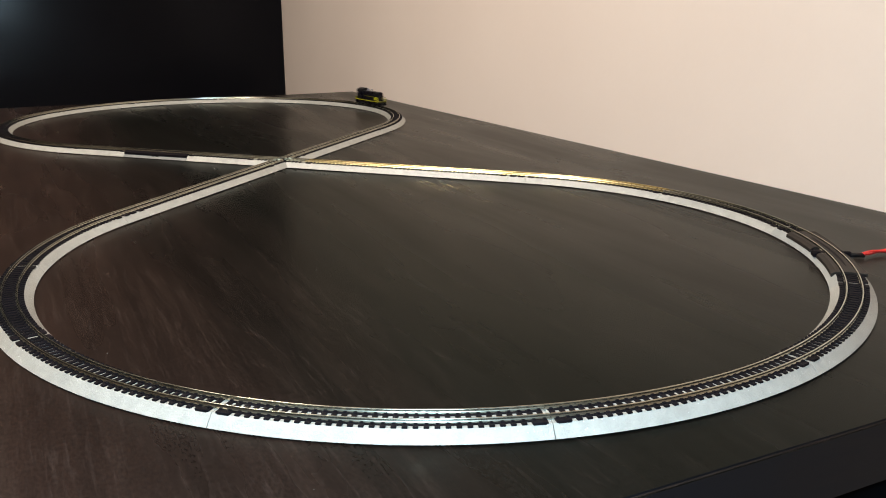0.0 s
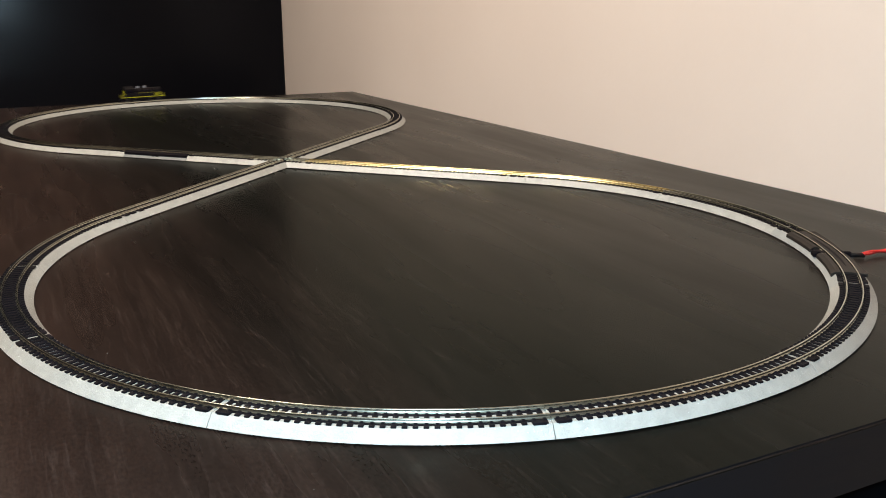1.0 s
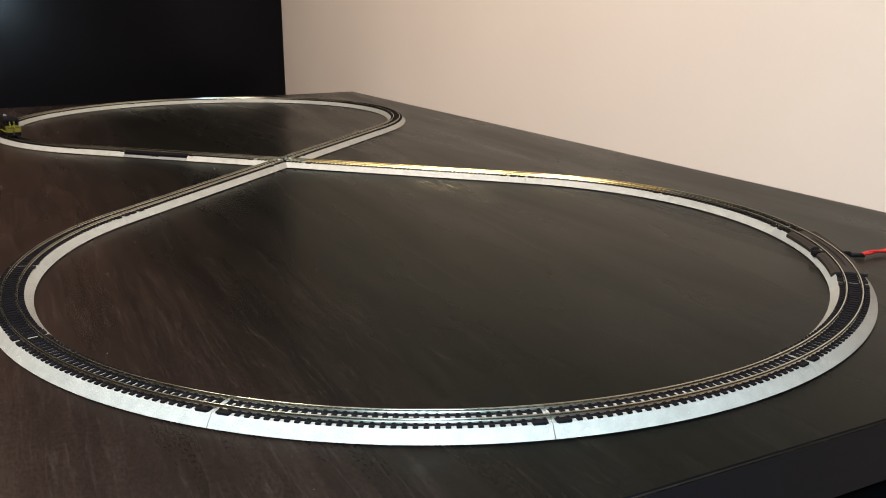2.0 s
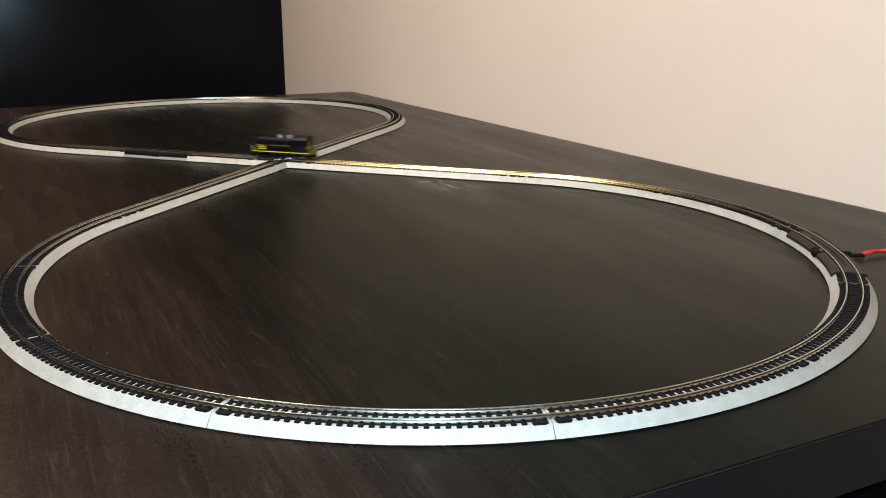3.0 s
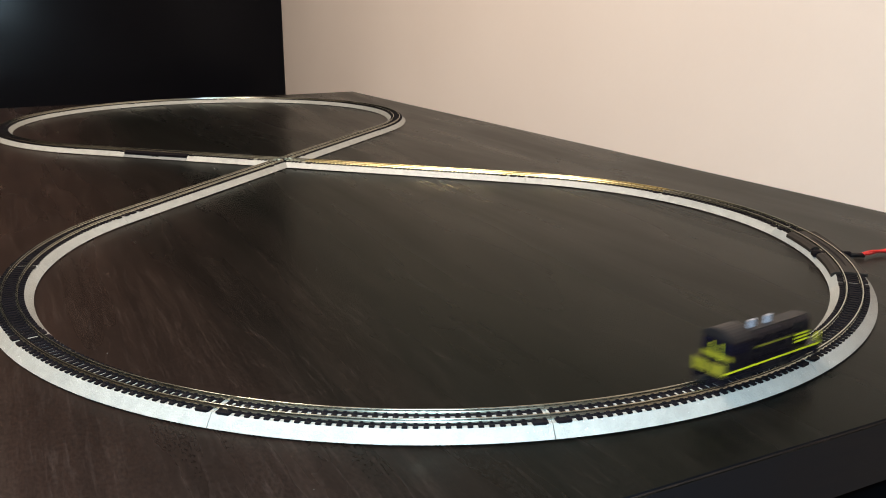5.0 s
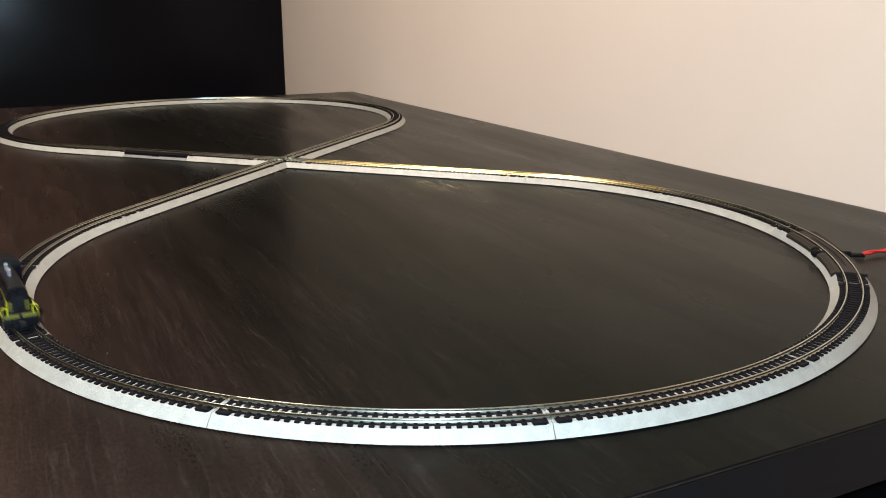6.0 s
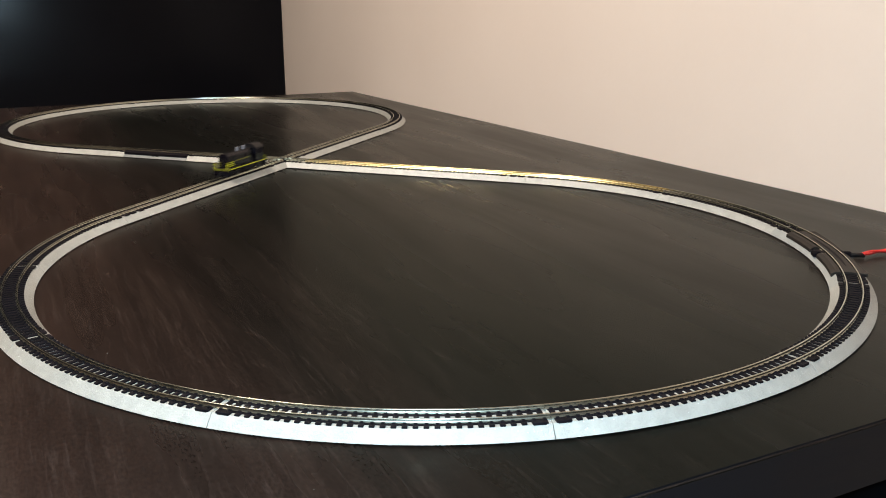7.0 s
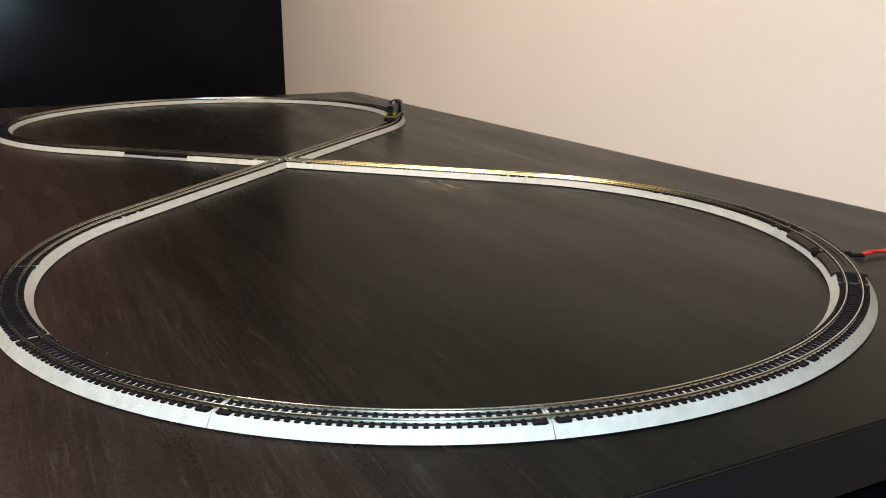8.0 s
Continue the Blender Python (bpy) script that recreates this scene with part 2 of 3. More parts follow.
def sweep(bm, section, places):
    """A closed section of (sideways, up) carried through places of (x, y, heading); its ends are capped."""
    rings = []
    for x, y, h in places:
        nx, ny = -math.sin(h), math.cos(h)
        rings.append([bm.verts.new((x + nx * u, y + ny * u, v)) for u, v in section])
    n = len(section)
    for a, b in zip(rings, rings[1:]):
        for i in range(n):
            bm.faces.new((a[i], a[(i + 1) % n], b[(i + 1) % n], b[i]))
    for ring in (rings[0][::-1], rings[-1]):        # caps on vertices of their own, so that shading stays crisp
        bm.faces.new([bm.verts.new(v.co) for v in ring])
    return bm


def tube(name, pts, r, mat, parent, label=""):
    """A round wire through points, as a mesh."""
    bm = bmesh.new()
    rings = []
    P = [Vector(q) for q in pts]
    for i, q in enumerate(P):
        d = (P[min(i + 1, len(P) - 1)] - P[max(i - 1, 0)]).normalized()
        u = d.cross(Vector((0, 0, 1)))
        u = u.normalized() if u.length > 1e-4 else Vector((1, 0, 0))
        w = d.cross(u)
        rings.append([bm.verts.new(q + r * (math.cos(a) * u + math.sin(a) * w)) for a in [k * math.tau / 8 for k in range(8)]])
    for a, b in zip(rings, rings[1:]):
        for k in range(8):
            bm.faces.new((a[k], a[(k + 1) % 8], b[(k + 1) % 8], b[k]))
    bm.faces.new(rings[0][::-1]), bm.faces.new(rings[-1])
    return part(name, bm, mat, parent, label, True)


def empty(name, m, label, category, group="", kind=""):
    ob = new(name)
    ob.empty_display_size = 0.02
    ob.matrix_basis = m
    return tagged(ob, label, category, group, kind)


# ---------------------------------------------------------------- the room
def east(y):
    """x of the cream wall's face at y; it runs close along the table."""
    return 0.364 + (0.733 - y) * 0.0436


NORTH, WEST, EAST = 2.6, -4.2, 0.9


def room():
    bm = bmesh.new()
    box(bm, WEST - 0.1, EAST + 0.1, SOUTH - 0.2, NORTH + 0.1, -0.1, 0.0)
    tagged(part("floor", bm, FLOOR), "dark floor under the table", "floor", kind="structure")
    bm = bmesh.new()
    box(bm, WEST - 0.1, EAST + 0.1, SOUTH - 0.2, NORTH + 0.1, CEIL, CEIL + 0.1)
    tagged(part("ceiling", bm, CEILING), "plain white ceiling", "ceiling", kind="structure")
    bm = bmesh.new()
    prism(bm, [(east(SOUTH), SOUTH), (east(SOUTH) + 0.12, SOUTH), (east(NORTH) + 0.12, NORTH), (east(NORTH), NORTH)], 0, CEIL)
    tagged(part("wall_east", bm, WALL), "cream painted wall along the table", "wall", kind="structure")
    bm = bmesh.new()
    box(bm, WEST - 0.1, EAST, NORTH, NORTH + 0.1, 0, CEIL)
    tagged(part("wall_north", bm, WALL), "cream painted wall", "wall", kind="structure")
    bm = bmesh.new()
    box(bm, WEST - 0.1, WEST, SOUTH, NORTH, 0, CEIL)
    tagged(part("wall_west", bm, WALL), "cream painted wall", "wall", kind="structure")
    bm = bmesh.new()
    box(bm, WEST - 0.1, EAST, SOUTH - 0.1, SOUTH, 0, CEIL)
    tagged(part("wall_south", bm, WALL), "cream painted wall", "wall", kind="structure")

    fix = empty("ceiling_lamp", pose(LAMP.x, LAMP.y, CEIL), "round ceiling lamp with a warm glowing shade", "lamp")
    low = LAMP.z - CEIL
    bm = bmesh.new()
    cyl(bm, (0, 0, -0.001), (0, 0, -0.03), 0.06, 0.055, 32)
    cyl(bm, (0, 0, -0.03), (0, 0, low + 0.05), 0.008, 0.008, 12)
    part("base", bm, FRAME, fix, "white lamp base")
    bm = bmesh.new()
    cyl(bm, (0, 0, low + 0.05), (0, 0, low), 0.16, 0.14, 32)
    part("shade", bm, SHADE, fix, "warm glowing shade")


room()


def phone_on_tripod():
    """The phone behind the lens: its torch gives the cool light. Body and tripod are added out of view to carry it."""
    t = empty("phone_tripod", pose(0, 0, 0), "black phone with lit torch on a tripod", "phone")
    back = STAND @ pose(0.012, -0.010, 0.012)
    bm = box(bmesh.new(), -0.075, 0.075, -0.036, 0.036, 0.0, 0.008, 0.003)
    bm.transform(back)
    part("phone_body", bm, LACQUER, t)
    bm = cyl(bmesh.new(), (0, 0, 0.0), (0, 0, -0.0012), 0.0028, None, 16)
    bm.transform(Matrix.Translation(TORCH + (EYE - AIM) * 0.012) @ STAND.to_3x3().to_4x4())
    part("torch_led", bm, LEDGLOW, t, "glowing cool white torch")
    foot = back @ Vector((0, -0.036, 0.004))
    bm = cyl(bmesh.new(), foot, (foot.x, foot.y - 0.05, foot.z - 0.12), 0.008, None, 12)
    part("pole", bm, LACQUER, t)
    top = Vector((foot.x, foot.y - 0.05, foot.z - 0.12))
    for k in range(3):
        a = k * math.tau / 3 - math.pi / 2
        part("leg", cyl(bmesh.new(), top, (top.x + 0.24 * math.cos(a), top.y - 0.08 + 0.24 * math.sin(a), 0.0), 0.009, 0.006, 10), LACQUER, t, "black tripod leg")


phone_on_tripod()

# tall black cabinet past the table's far end, its side against the wall
CABY = 1.187
cab = empty("cabinet", pose(0, 0, 0), "tall glossy black cabinet behind the table end", "cabinet")
bm = box(bmesh.new(), -1.20, east(CABY) - 0.001, CABY, CABY + 0.55, 0.06, 2.1, 0.0015)
part("body", bm, LACQUER, cab)
bm = box(bmesh.new(), -1.18, east(CABY) - 0.03, CABY + 0.03, CABY + 0.53, 0.0, 0.06)
part("plinth", bm, LACQUER, cab)


def table():
    t = empty("table", pose(0, 0, ZT), "black-brown wood-grain table set against the wall", "table")
    far, front = 0.757, lambda x: -0.7425 + 0.02 * x
    xl = lambda y: east(y) - 0.775
    xr = lambda y: east(y) - 0.0015
    cor = [(xl(-0.75), front(xl(-0.75))), (xr(-0.735), front(xr(-0.735))), (xr(far), far), (xl(far), far)]
    bm = bmesh.new()
    prism(bm, cor, -0.0325, 0.0)
    bmesh.ops.bevel(bm, geom=[e for e in bm.edges], offset=0.0014, segments=3, affect="EDGES")
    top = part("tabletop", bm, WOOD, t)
    top.data.materials.append(EDGE)
    top.data.materials.append(WORN)
    for f in top.data.polygons:
        if abs(f.normal.z) < 0.98:                  # upright edge band, browner where its corner is rubbed
            f.material_index = 1 if abs(f.normal.z) < 0.15 else 2
    # added panel that hides the wall, so the gap below the table stays dark
    bm = bmesh.new()
    prism(bm, [(xr(-0.70) - 0.022, -0.70), (xr(-0.70) - 0.004, -0.70), (xr(0.72) - 0.004, 0.72), (xr(0.72) - 0.022, 0.72)], -0.45, -0.0325)
    part("dark_panel", bm, EDGE, t, "added dark panel under the table")
    for x, y in cor:
        cx, cy = x * 0.86 + (0.0 if x > 0 else -0.02), y * 0.92
        bm = bmesh.new()
        cyl(bm, (cx, cy, -0.0325), (cx, cy, -ZT), 0.026, 0.022, 20)
        part("leg", bm, LACQUER, t, "black round table leg")


table()

# ---------------------------------------------------------------- track
R = 0.28575                    # the curves' radius
C = R * math.sqrt(2)           # from the crossing to a loop's centre
Z_BED, Z_TIE, Z_RAIL = 0.0061, 0.0069, 0.0089
BED = [(-0.0094, 0.0), (-0.0096, 0.0008), (-0.0136, 0.0009), (-0.0113, 0.0034), (-0.0092, 0.0056), (-0.0086, Z_BED),
       (0.0086, Z_BED), (0.0092, 0.0056), (0.0113, 0.0034), (0.0136, 0.0009), (0.0096, 0.0008), (0.0094, 0.0)]


def rail_section(c):
    h = [(0.00095, Z_TIE - 0.0002), (0.00095, Z_TIE + 0.0002), (0.00066, Z_TIE + 0.0005), (0.00050, Z_TIE + 0.0008), (0.00044, Z_TIE + 0.0011),
         (0.00044, Z_RAIL - 0.00042), (0.00041, Z_RAIL - 0.00022), (0.00033, Z_RAIL - 0.00007), (0.00018, Z_RAIL)]
    return [(c - u, v) for u, v in h] + [(c + u, v) for u, v in h[::-1]]


def tie_mesh():
    bm = box(bmesh.new(), -0.00122, 0.00122, -0.0087, 0.0087, 0.0045, Z_TIE, 0.00012, 1)
    for s in (-1, 1):
        for u in (-0.0016, 0.0016):
            box(bm, -0.0007, 0.0007, s * 0.0046 + u * 0.85 - 0.00055, s * 0.0046 + u * 0.85 + 0.00055, Z_TIE - 0.0002, Z_TIE + 0.0006)
    me = bpy.data.meshes.new("tie")
    bm.to_mesh(me)
    bm.free()
    me.materials.append(TIE)
    return me


def end_block_mesh():
    """The wide black pad beside each joint, outside the rail."""
    bm = box(bmesh.new(), -0.0030, 0.0030, 0.0058, 0.0090, 0.0045, Z_TIE + 0.0001, 0.00015, 1)
    me = bpy.data.meshes.new("end_pad")
    bm.to_mesh(me)
    bm.free()
    me.materials.append(TIE)
    return me


def joiner_mesh():
    bm = box(bmesh.new(), -0.0026, 0.0026, -0.00098, 0.00098, Z_TIE - 0.0001, Z_TIE + 0.0005, 0.0002, 1)
    me = bpy.data.meshes.new("rail_joiner")
    bm.to_mesh(me)
    bm.free()
    me.materials.append(JOINER)
    return me


TIE_ME, PAD_ME, JOIN_ME = tie_mesh(), end_block_mesh(), joiner_mesh()
PITCH_TIE = 0.00464


def section(name, place, length, pose_m, label, category, group, deck=None, bed=BALLAST, pads=True, deck_mat=DECK, metal=RAIL):
    """One length of track; place(s) gives (x, y, heading) at s metres from its start. deck: the stretch that has a rerailer."""
    tr = empty(name, pose_m, label, category, group)
    gap = 0.00018
    n = max(2, round(length / 0.006)) if "curv" in name else 2
    steps = lambda a, b, k: [place(a + (b - a) * i / k) for i in range(k + 1)]
    bm = sweep(bmesh.new(), BED, steps(gap, length - gap, n))
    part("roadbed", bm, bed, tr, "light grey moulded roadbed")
    for c in (-0.0046, 0.0046):
        part("rail", sweep(bmesh.new(), rail_section(c), steps(gap * 0.6, length - gap * 0.6, n)), metal, tr, "bright brass rail" if metal is BRASS else "silvery metal rail", True)
    inset = 0.0029
    count = max(2, int((length - 2 * inset) / PITCH_TIE + 0.5) + 1)
    for i in range(count):
        s = inset + (length - 2 * inset) * i / (count - 1)
        if deck and deck[0] - 0.001 < s < deck[1] + 0.001:
            continue
        x, y, h = place(s)
        shared("tie", TIE_ME, tr, Matrix.Translation((x, y, 0)) @ Matrix.Rotation(h, 4, "Z"))
    for c in (-0.0046, 0.0046):
        w = 0.0017
        part("tie_web", sweep(bmesh.new(), [(c - w, Z_BED - 0.0006), (c - w, Z_TIE - 0.0003), (c + w, Z_TIE - 0.0003), (c + w, Z_BED - 0.0006)], steps(0.0026, length - 0.0026, n)), TIE, tr)
    if pads:
        for s in (0.0054, length - 0.0054):
            x, y, h = place(s)
            for turn in (0, math.pi):
                shared("end_pad", PAD_ME, tr, Matrix.Translation((x, y, 0)) @ Matrix.Rotation(h + turn, 4, "Z"))
    for c in (-0.0046, 0.0046):
        x, y, h = place(0.0032)
        shared("rail_joiner", JOIN_ME, tr, Matrix.Translation((x - math.sin(h) * c, y + math.cos(h) * c, 0)) @ Matrix.Rotation(h, 4, "Z"))
    if deck:
        k = max(2, round((deck[1] - deck[0]) / 0.006)) if "curv" in name else 2
        st = steps(deck[0], deck[1], k)
        zt = Z_TIE + 0.0006
        part("ramp_base", sweep(bmesh.new(), [(-0.0100, Z_BED - 0.0006), (-0.0100, Z_TIE - 0.0002), (0.0100, Z_TIE - 0.0002), (0.0100, Z_BED - 0.0006)], st), TIE, tr)
        m = 24
        lft, rgt = [], []
        for i in range(m + 1):
            f = i / m
            x, y, h = place(deck[0] + (deck[1] - deck[0]) * f)
            w = 0.0004 + 0.0031 * min(1.0, 3.2 * min(f, 1 - f))
            wl = w
            if "curv" in name:                       # flangeway slit along the inner rail, ends cut square
                mid = min(1.0, max(0.0, 9 * (min(f, 1 - f) - 0.10)))
                wl, w = 0.0041 - 0.0013 * mid, 0.0041 - 0.0003 * mid
            lft.append((x - math.sin(h) * wl, y + math.cos(h) * wl))
            rgt.append((x + math.sin(h) * w, y - math.cos(h) * w))
        part("centre_ramp", prism(bmesh.new(), lft + rgt[::-1], Z_TIE - 0.0002, zt + 0.0006), deck_mat, tr, "brown-black rerailer ramp")
        slope = lambda s: [(s * 0.0056, Z_BED - 0.0008), (s * 0.0056, zt + 0.0004), (s * 0.0085, zt + 0.0004), (s * 0.0113, zt - 0.0012), (s * 0.0114, 0.0040), (s * 0.0100, 0.0040)]
        if "curv" in name:
            for a, b in ((deck[0], R * radians(13.6)), (R * radians(16.6), deck[1])):      # the connector's notch parts the inner apron
                part("side_ramp", sweep(bmesh.new(), slope(1), steps(a, b, 8)), deck_mat, tr, "brown-black rerailer apron")
            slit = []
            for i in range(13):                     # raised black strip stands in for the shade of a pointed groove
                x, y, h = place(deck[0] + (deck[1] - deck[0]) * (0.14 + 0.70 * i / 12))
                slit.append((x, y, h, 0.0008 * min(1.0, 0.15 + min(i, 12 - i) / 2)))
            part("slot", prism(bmesh.new(), [(x - math.sin(h) * w, y + math.cos(h) * w) for x, y, h, w in slit] + [(x + math.sin(h) * w, y - math.cos(h) * w) for x, y, h, w in slit[::-1]], Z_TIE, zt + 0.0008),
                 TIE, tr, "black strip for the shaded groove in the ramp")
            edge, rim = [], []
            for i in range(m + 1):
                x, y, h = place(deck[0] + (deck[1] - deck[0]) * i / m)
                w = 0.0076 + 0.0038 * abs(2 * i / m - 0.9)
                edge.append((x + math.sin(h) * 0.0056, y - math.cos(h) * 0.0056))
                rim.append((x + math.sin(h) * w, y - math.cos(h) * w))
            part("side_ramp", prism(bmesh.new(), edge + rim[::-1], Z_BED - 0.0008, zt + 0.0003), deck_mat, tr, "brown-black rerailer apron")
        else:
            for s in (-1, 1):
                part("side_ramp", sweep(bmesh.new(), slope(s), st), deck_mat, tr, "brown-black rerailer apron")
        if "straight" in name:
            mid = (deck[0] + deck[1]) / 2
            for du in (-0.003, 0.003):
                x, y, h = place(mid + du)
                for sg in (-1, 1):
                    bm = box(bmesh.new(), x - 0.0016, x + 0.0016, sg * 0.0108 - 0.0012, sg * 0.0108 + 0.0012, 0.0034, 0.0062, 0.0003, 1)
                    part("clip", bm, TIE, tr, "black plastic clip")
    return tr


def arc(s):
    a = s / R
    return (R * math.cos(a), R * math.sin(a), a + math.pi / 2)


def line(s):
    return (s, 0.0, 0.0)


ARC = R * radians(30)


def lay_track():
    curve, bend = "curved model railway track on grey roadbed", "curved track of the figure eight"
    section("curved_track", arc, ARC, pose(0, -C, ZT, 0, 0, 15), "curved model railway track with brass rails on grey roadbed", "track", bend, metal=BRASS)
    first = section("curved_track", arc, ARC, pose(0, -C, ZT, 0, 0, -15), curve, "track", bend)
    slip = 0.44                                     # near joints turned to fit the camera's view; one curve shorter, one longer
    section("curved_track", arc, R * radians(30 - slip), pose(0, -C, ZT, 0, 0, -135 + slip), curve, "track", bend)
    section("curved_track", arc, R * radians(30 + slip), pose(0, -C, ZT, 0, 0, -195), curve, "track", bend)
    for a0 in (-75, -105, -165 + slip, -225):
        copy_thing(first, pose(0, -C, ZT, 0, 0, a0))
    for k in range(9):                              # far loop: from -45 degrees anticlockwise
        copy_thing(first, pose(0, C, ZT, 0, 0, -45 + 30 * k))
    section("curved_rerailer_track", arc, ARC, pose(0, -C, ZT, 0, 0, -45), "curved rerailer track with black ramps and a power feed", "track",
            bend, deck=(R * radians(3.9), R * radians(25.6)), bed=REBED)
    arm, fill = 0.03175, 0.2667
    lab, short = "straight model railway track on grey roadbed", "short straight filler track on grey roadbed"
    grp = "straight track of the figure eight"
    for ang in (-45, 45, 225):                      # each arm: a straight, then a short filler
        spin = Matrix.Translation((0, 0, ZT)) @ Matrix.Rotation(radians(ang), 4, "Z")
        metal = BRASS if ang == -45 else RAIL
        section("straight_track", line, fill - arm, spin @ Matrix.Translation((arm, 0, 0)), lab, "track", grp, metal=metal)
        section("short_track", line, R - fill, spin @ Matrix.Translation((fill, 0, 0)), short, "track", grp, metal=metal)
    turn = Matrix.Translation((0, 0, ZT)) @ Matrix.Rotation(radians(135), 4, "Z")
    section("straight_track", line, 0.1196 - arm, turn @ Matrix.Translation((arm, 0, 0)), lab, "track", grp)
    section("straight_rerailer_track", line, 0.0877, turn @ Matrix.Translation((0.1196, 0, 0)), "straight rerailer track with black ramps", "track", grp,
            deck=(0.0004, 0.0873), bed=DARKBED, deck_mat=TIE, pads=False)
    section("straight_track", line, R - 0.2073, turn @ Matrix.Translation((0.2073, 0, 0)), lab, "track", grp)

    # the crossing
    x = empty("crossing_track", pose(0, 0, ZT, 0, 0, 45), "ninety degree crossing track with black centre", "track")
    bm = bmesh.new()
    rings = []
    for u, v in BED[6:]:
        rings.append([bm.verts.new((px, py, v)) for px, py in
                      ((arm, -u), (arm, u), (u, u), (u, arm), (-u, arm), (-u, u), (-arm, u), (-arm, -u), (-u, -u), (-u, -arm), (u, -arm), (u, -u))])
    bm.faces.new(rings[0]), bm.faces.new(rings[-1][::-1])
    for a, b in zip(rings, rings[1:]):
        for i in range(12):
            bm.faces.new((a[i], a[(i + 1) % 12], b[(i + 1) % 12], b[i]))
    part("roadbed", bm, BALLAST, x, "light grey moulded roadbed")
    for c in (-0.0046, 0.0046):
        for lo, hi in ((-arm, -0.0058), (-0.0034, 0.0034), (0.0058, arm)):
            part("rail", sweep(bmesh.new(), rail_section(c), [(lo, 0, 0), (hi, 0, 0)]), RAIL, x, "silvery metal rail", True)
            part("rail", sweep(bmesh.new(), rail_section(c), [(0, lo, math.pi / 2), (0, hi, math.pi / 2)]), RAIL, x, "silvery metal rail", True)
    for k in range(4):
        m = Matrix.Rotation(k * math.pi / 2, 4, "Z")
        for s in (0.0125, 0.0172, 0.0218, 0.0264):
            shared("tie", TIE_ME, x, m @ Matrix.Translation((s, 0, 0)))
    bm = box(bmesh.new(), -0.0098, 0.0098, -0.0098, 0.0098, Z_BED - 0.001, Z_TIE, 0.0002, 1)
    part("centre_plate", bm, TIE, x, "black plastic centre plate")
    for sx in (-1, 1):
        for sy in (-1, 1):
            bm = box(bmesh.new(), sx * 0.0078 - 0.0012, sx * 0.0078 + 0.0012, sy * 0.0078 - 0.0012, sy * 0.0078 + 0.0012, Z_TIE - 0.0004, Z_RAIL - 0.0004, 0.0002, 1)
            part("guard_block", bm, TIE, x)
    bm = box(bmesh.new(), -0.0030, 0.0030, -0.0030, 0.0030, Z_TIE - 0.0004, Z_RAIL - 0.0003, 0.0002, 1)
    part("frog", bm, TIE, x, "black plastic frog")


lay_track()


def power_feed():
    a = -30.5
    ca, sa = math.cos(radians(a)), math.sin(radians(a))
    base = Vector((R * ca, -C + R * sa, ZT))
    plug = empty("power_plug", pose(0, 0, 0), "black plug with twisted red wires in the rerailer", "plug")
    p0 = Vector((0.2600, -0.5447, ZT + 0.0022))
    p1 = Vector((0.2757, -0.5533, ZT + 0.0022))
    bm = cyl(bmesh.new(), p0, p1, 0.0019, 0.0018, 16)
    part("sleeve", bm, SLEEVE, plug, "black plastic plug sleeve", True)
    bar = Matrix.Translation(base) @ Matrix.Rotation(radians(a), 4, "Z")
    bm = box(bmesh.new(), -0.0128, 0.0135, -0.0018, 0.0018, 0.0046, Z_TIE + 0.0009, 0.0002, 1)
    box(bm, -0.0132, -0.0100, -0.0040, 0.0030, 0.0042, Z_TIE + 0.0002, 0.0002, 1)
    bm.transform(bar)
    part("connector_bar", bm, TIE, plug, "black connector bar under the rails")
    for side in (1, -1):
        pts = []
        for i in range(41):
            u = i / 40
            q = p1.lerp(Vector((0.352, -0.5565, ZT + 0.0012)), u) - Vector((0.0015 * (1 - u), 0, 0)) + Vector((0, 0.0010, 0)) * math.sin(min(1.0, u * 2.5) * math.pi / 2) * (1 - u)
            w = math.sin(u * 9) * 0.0012 + side * 0.0013 * math.cos(u * 11)
            pts.append((q.x, q.y + w * min(1, u * 4 + 0.3), q.z + 0.0012 + side * 0.0006 * math.sin(u * 11) - 0.0012 * u))
        tube("wire", pts, 0.0011, RED, plug, "red insulated wire")


power_feed()


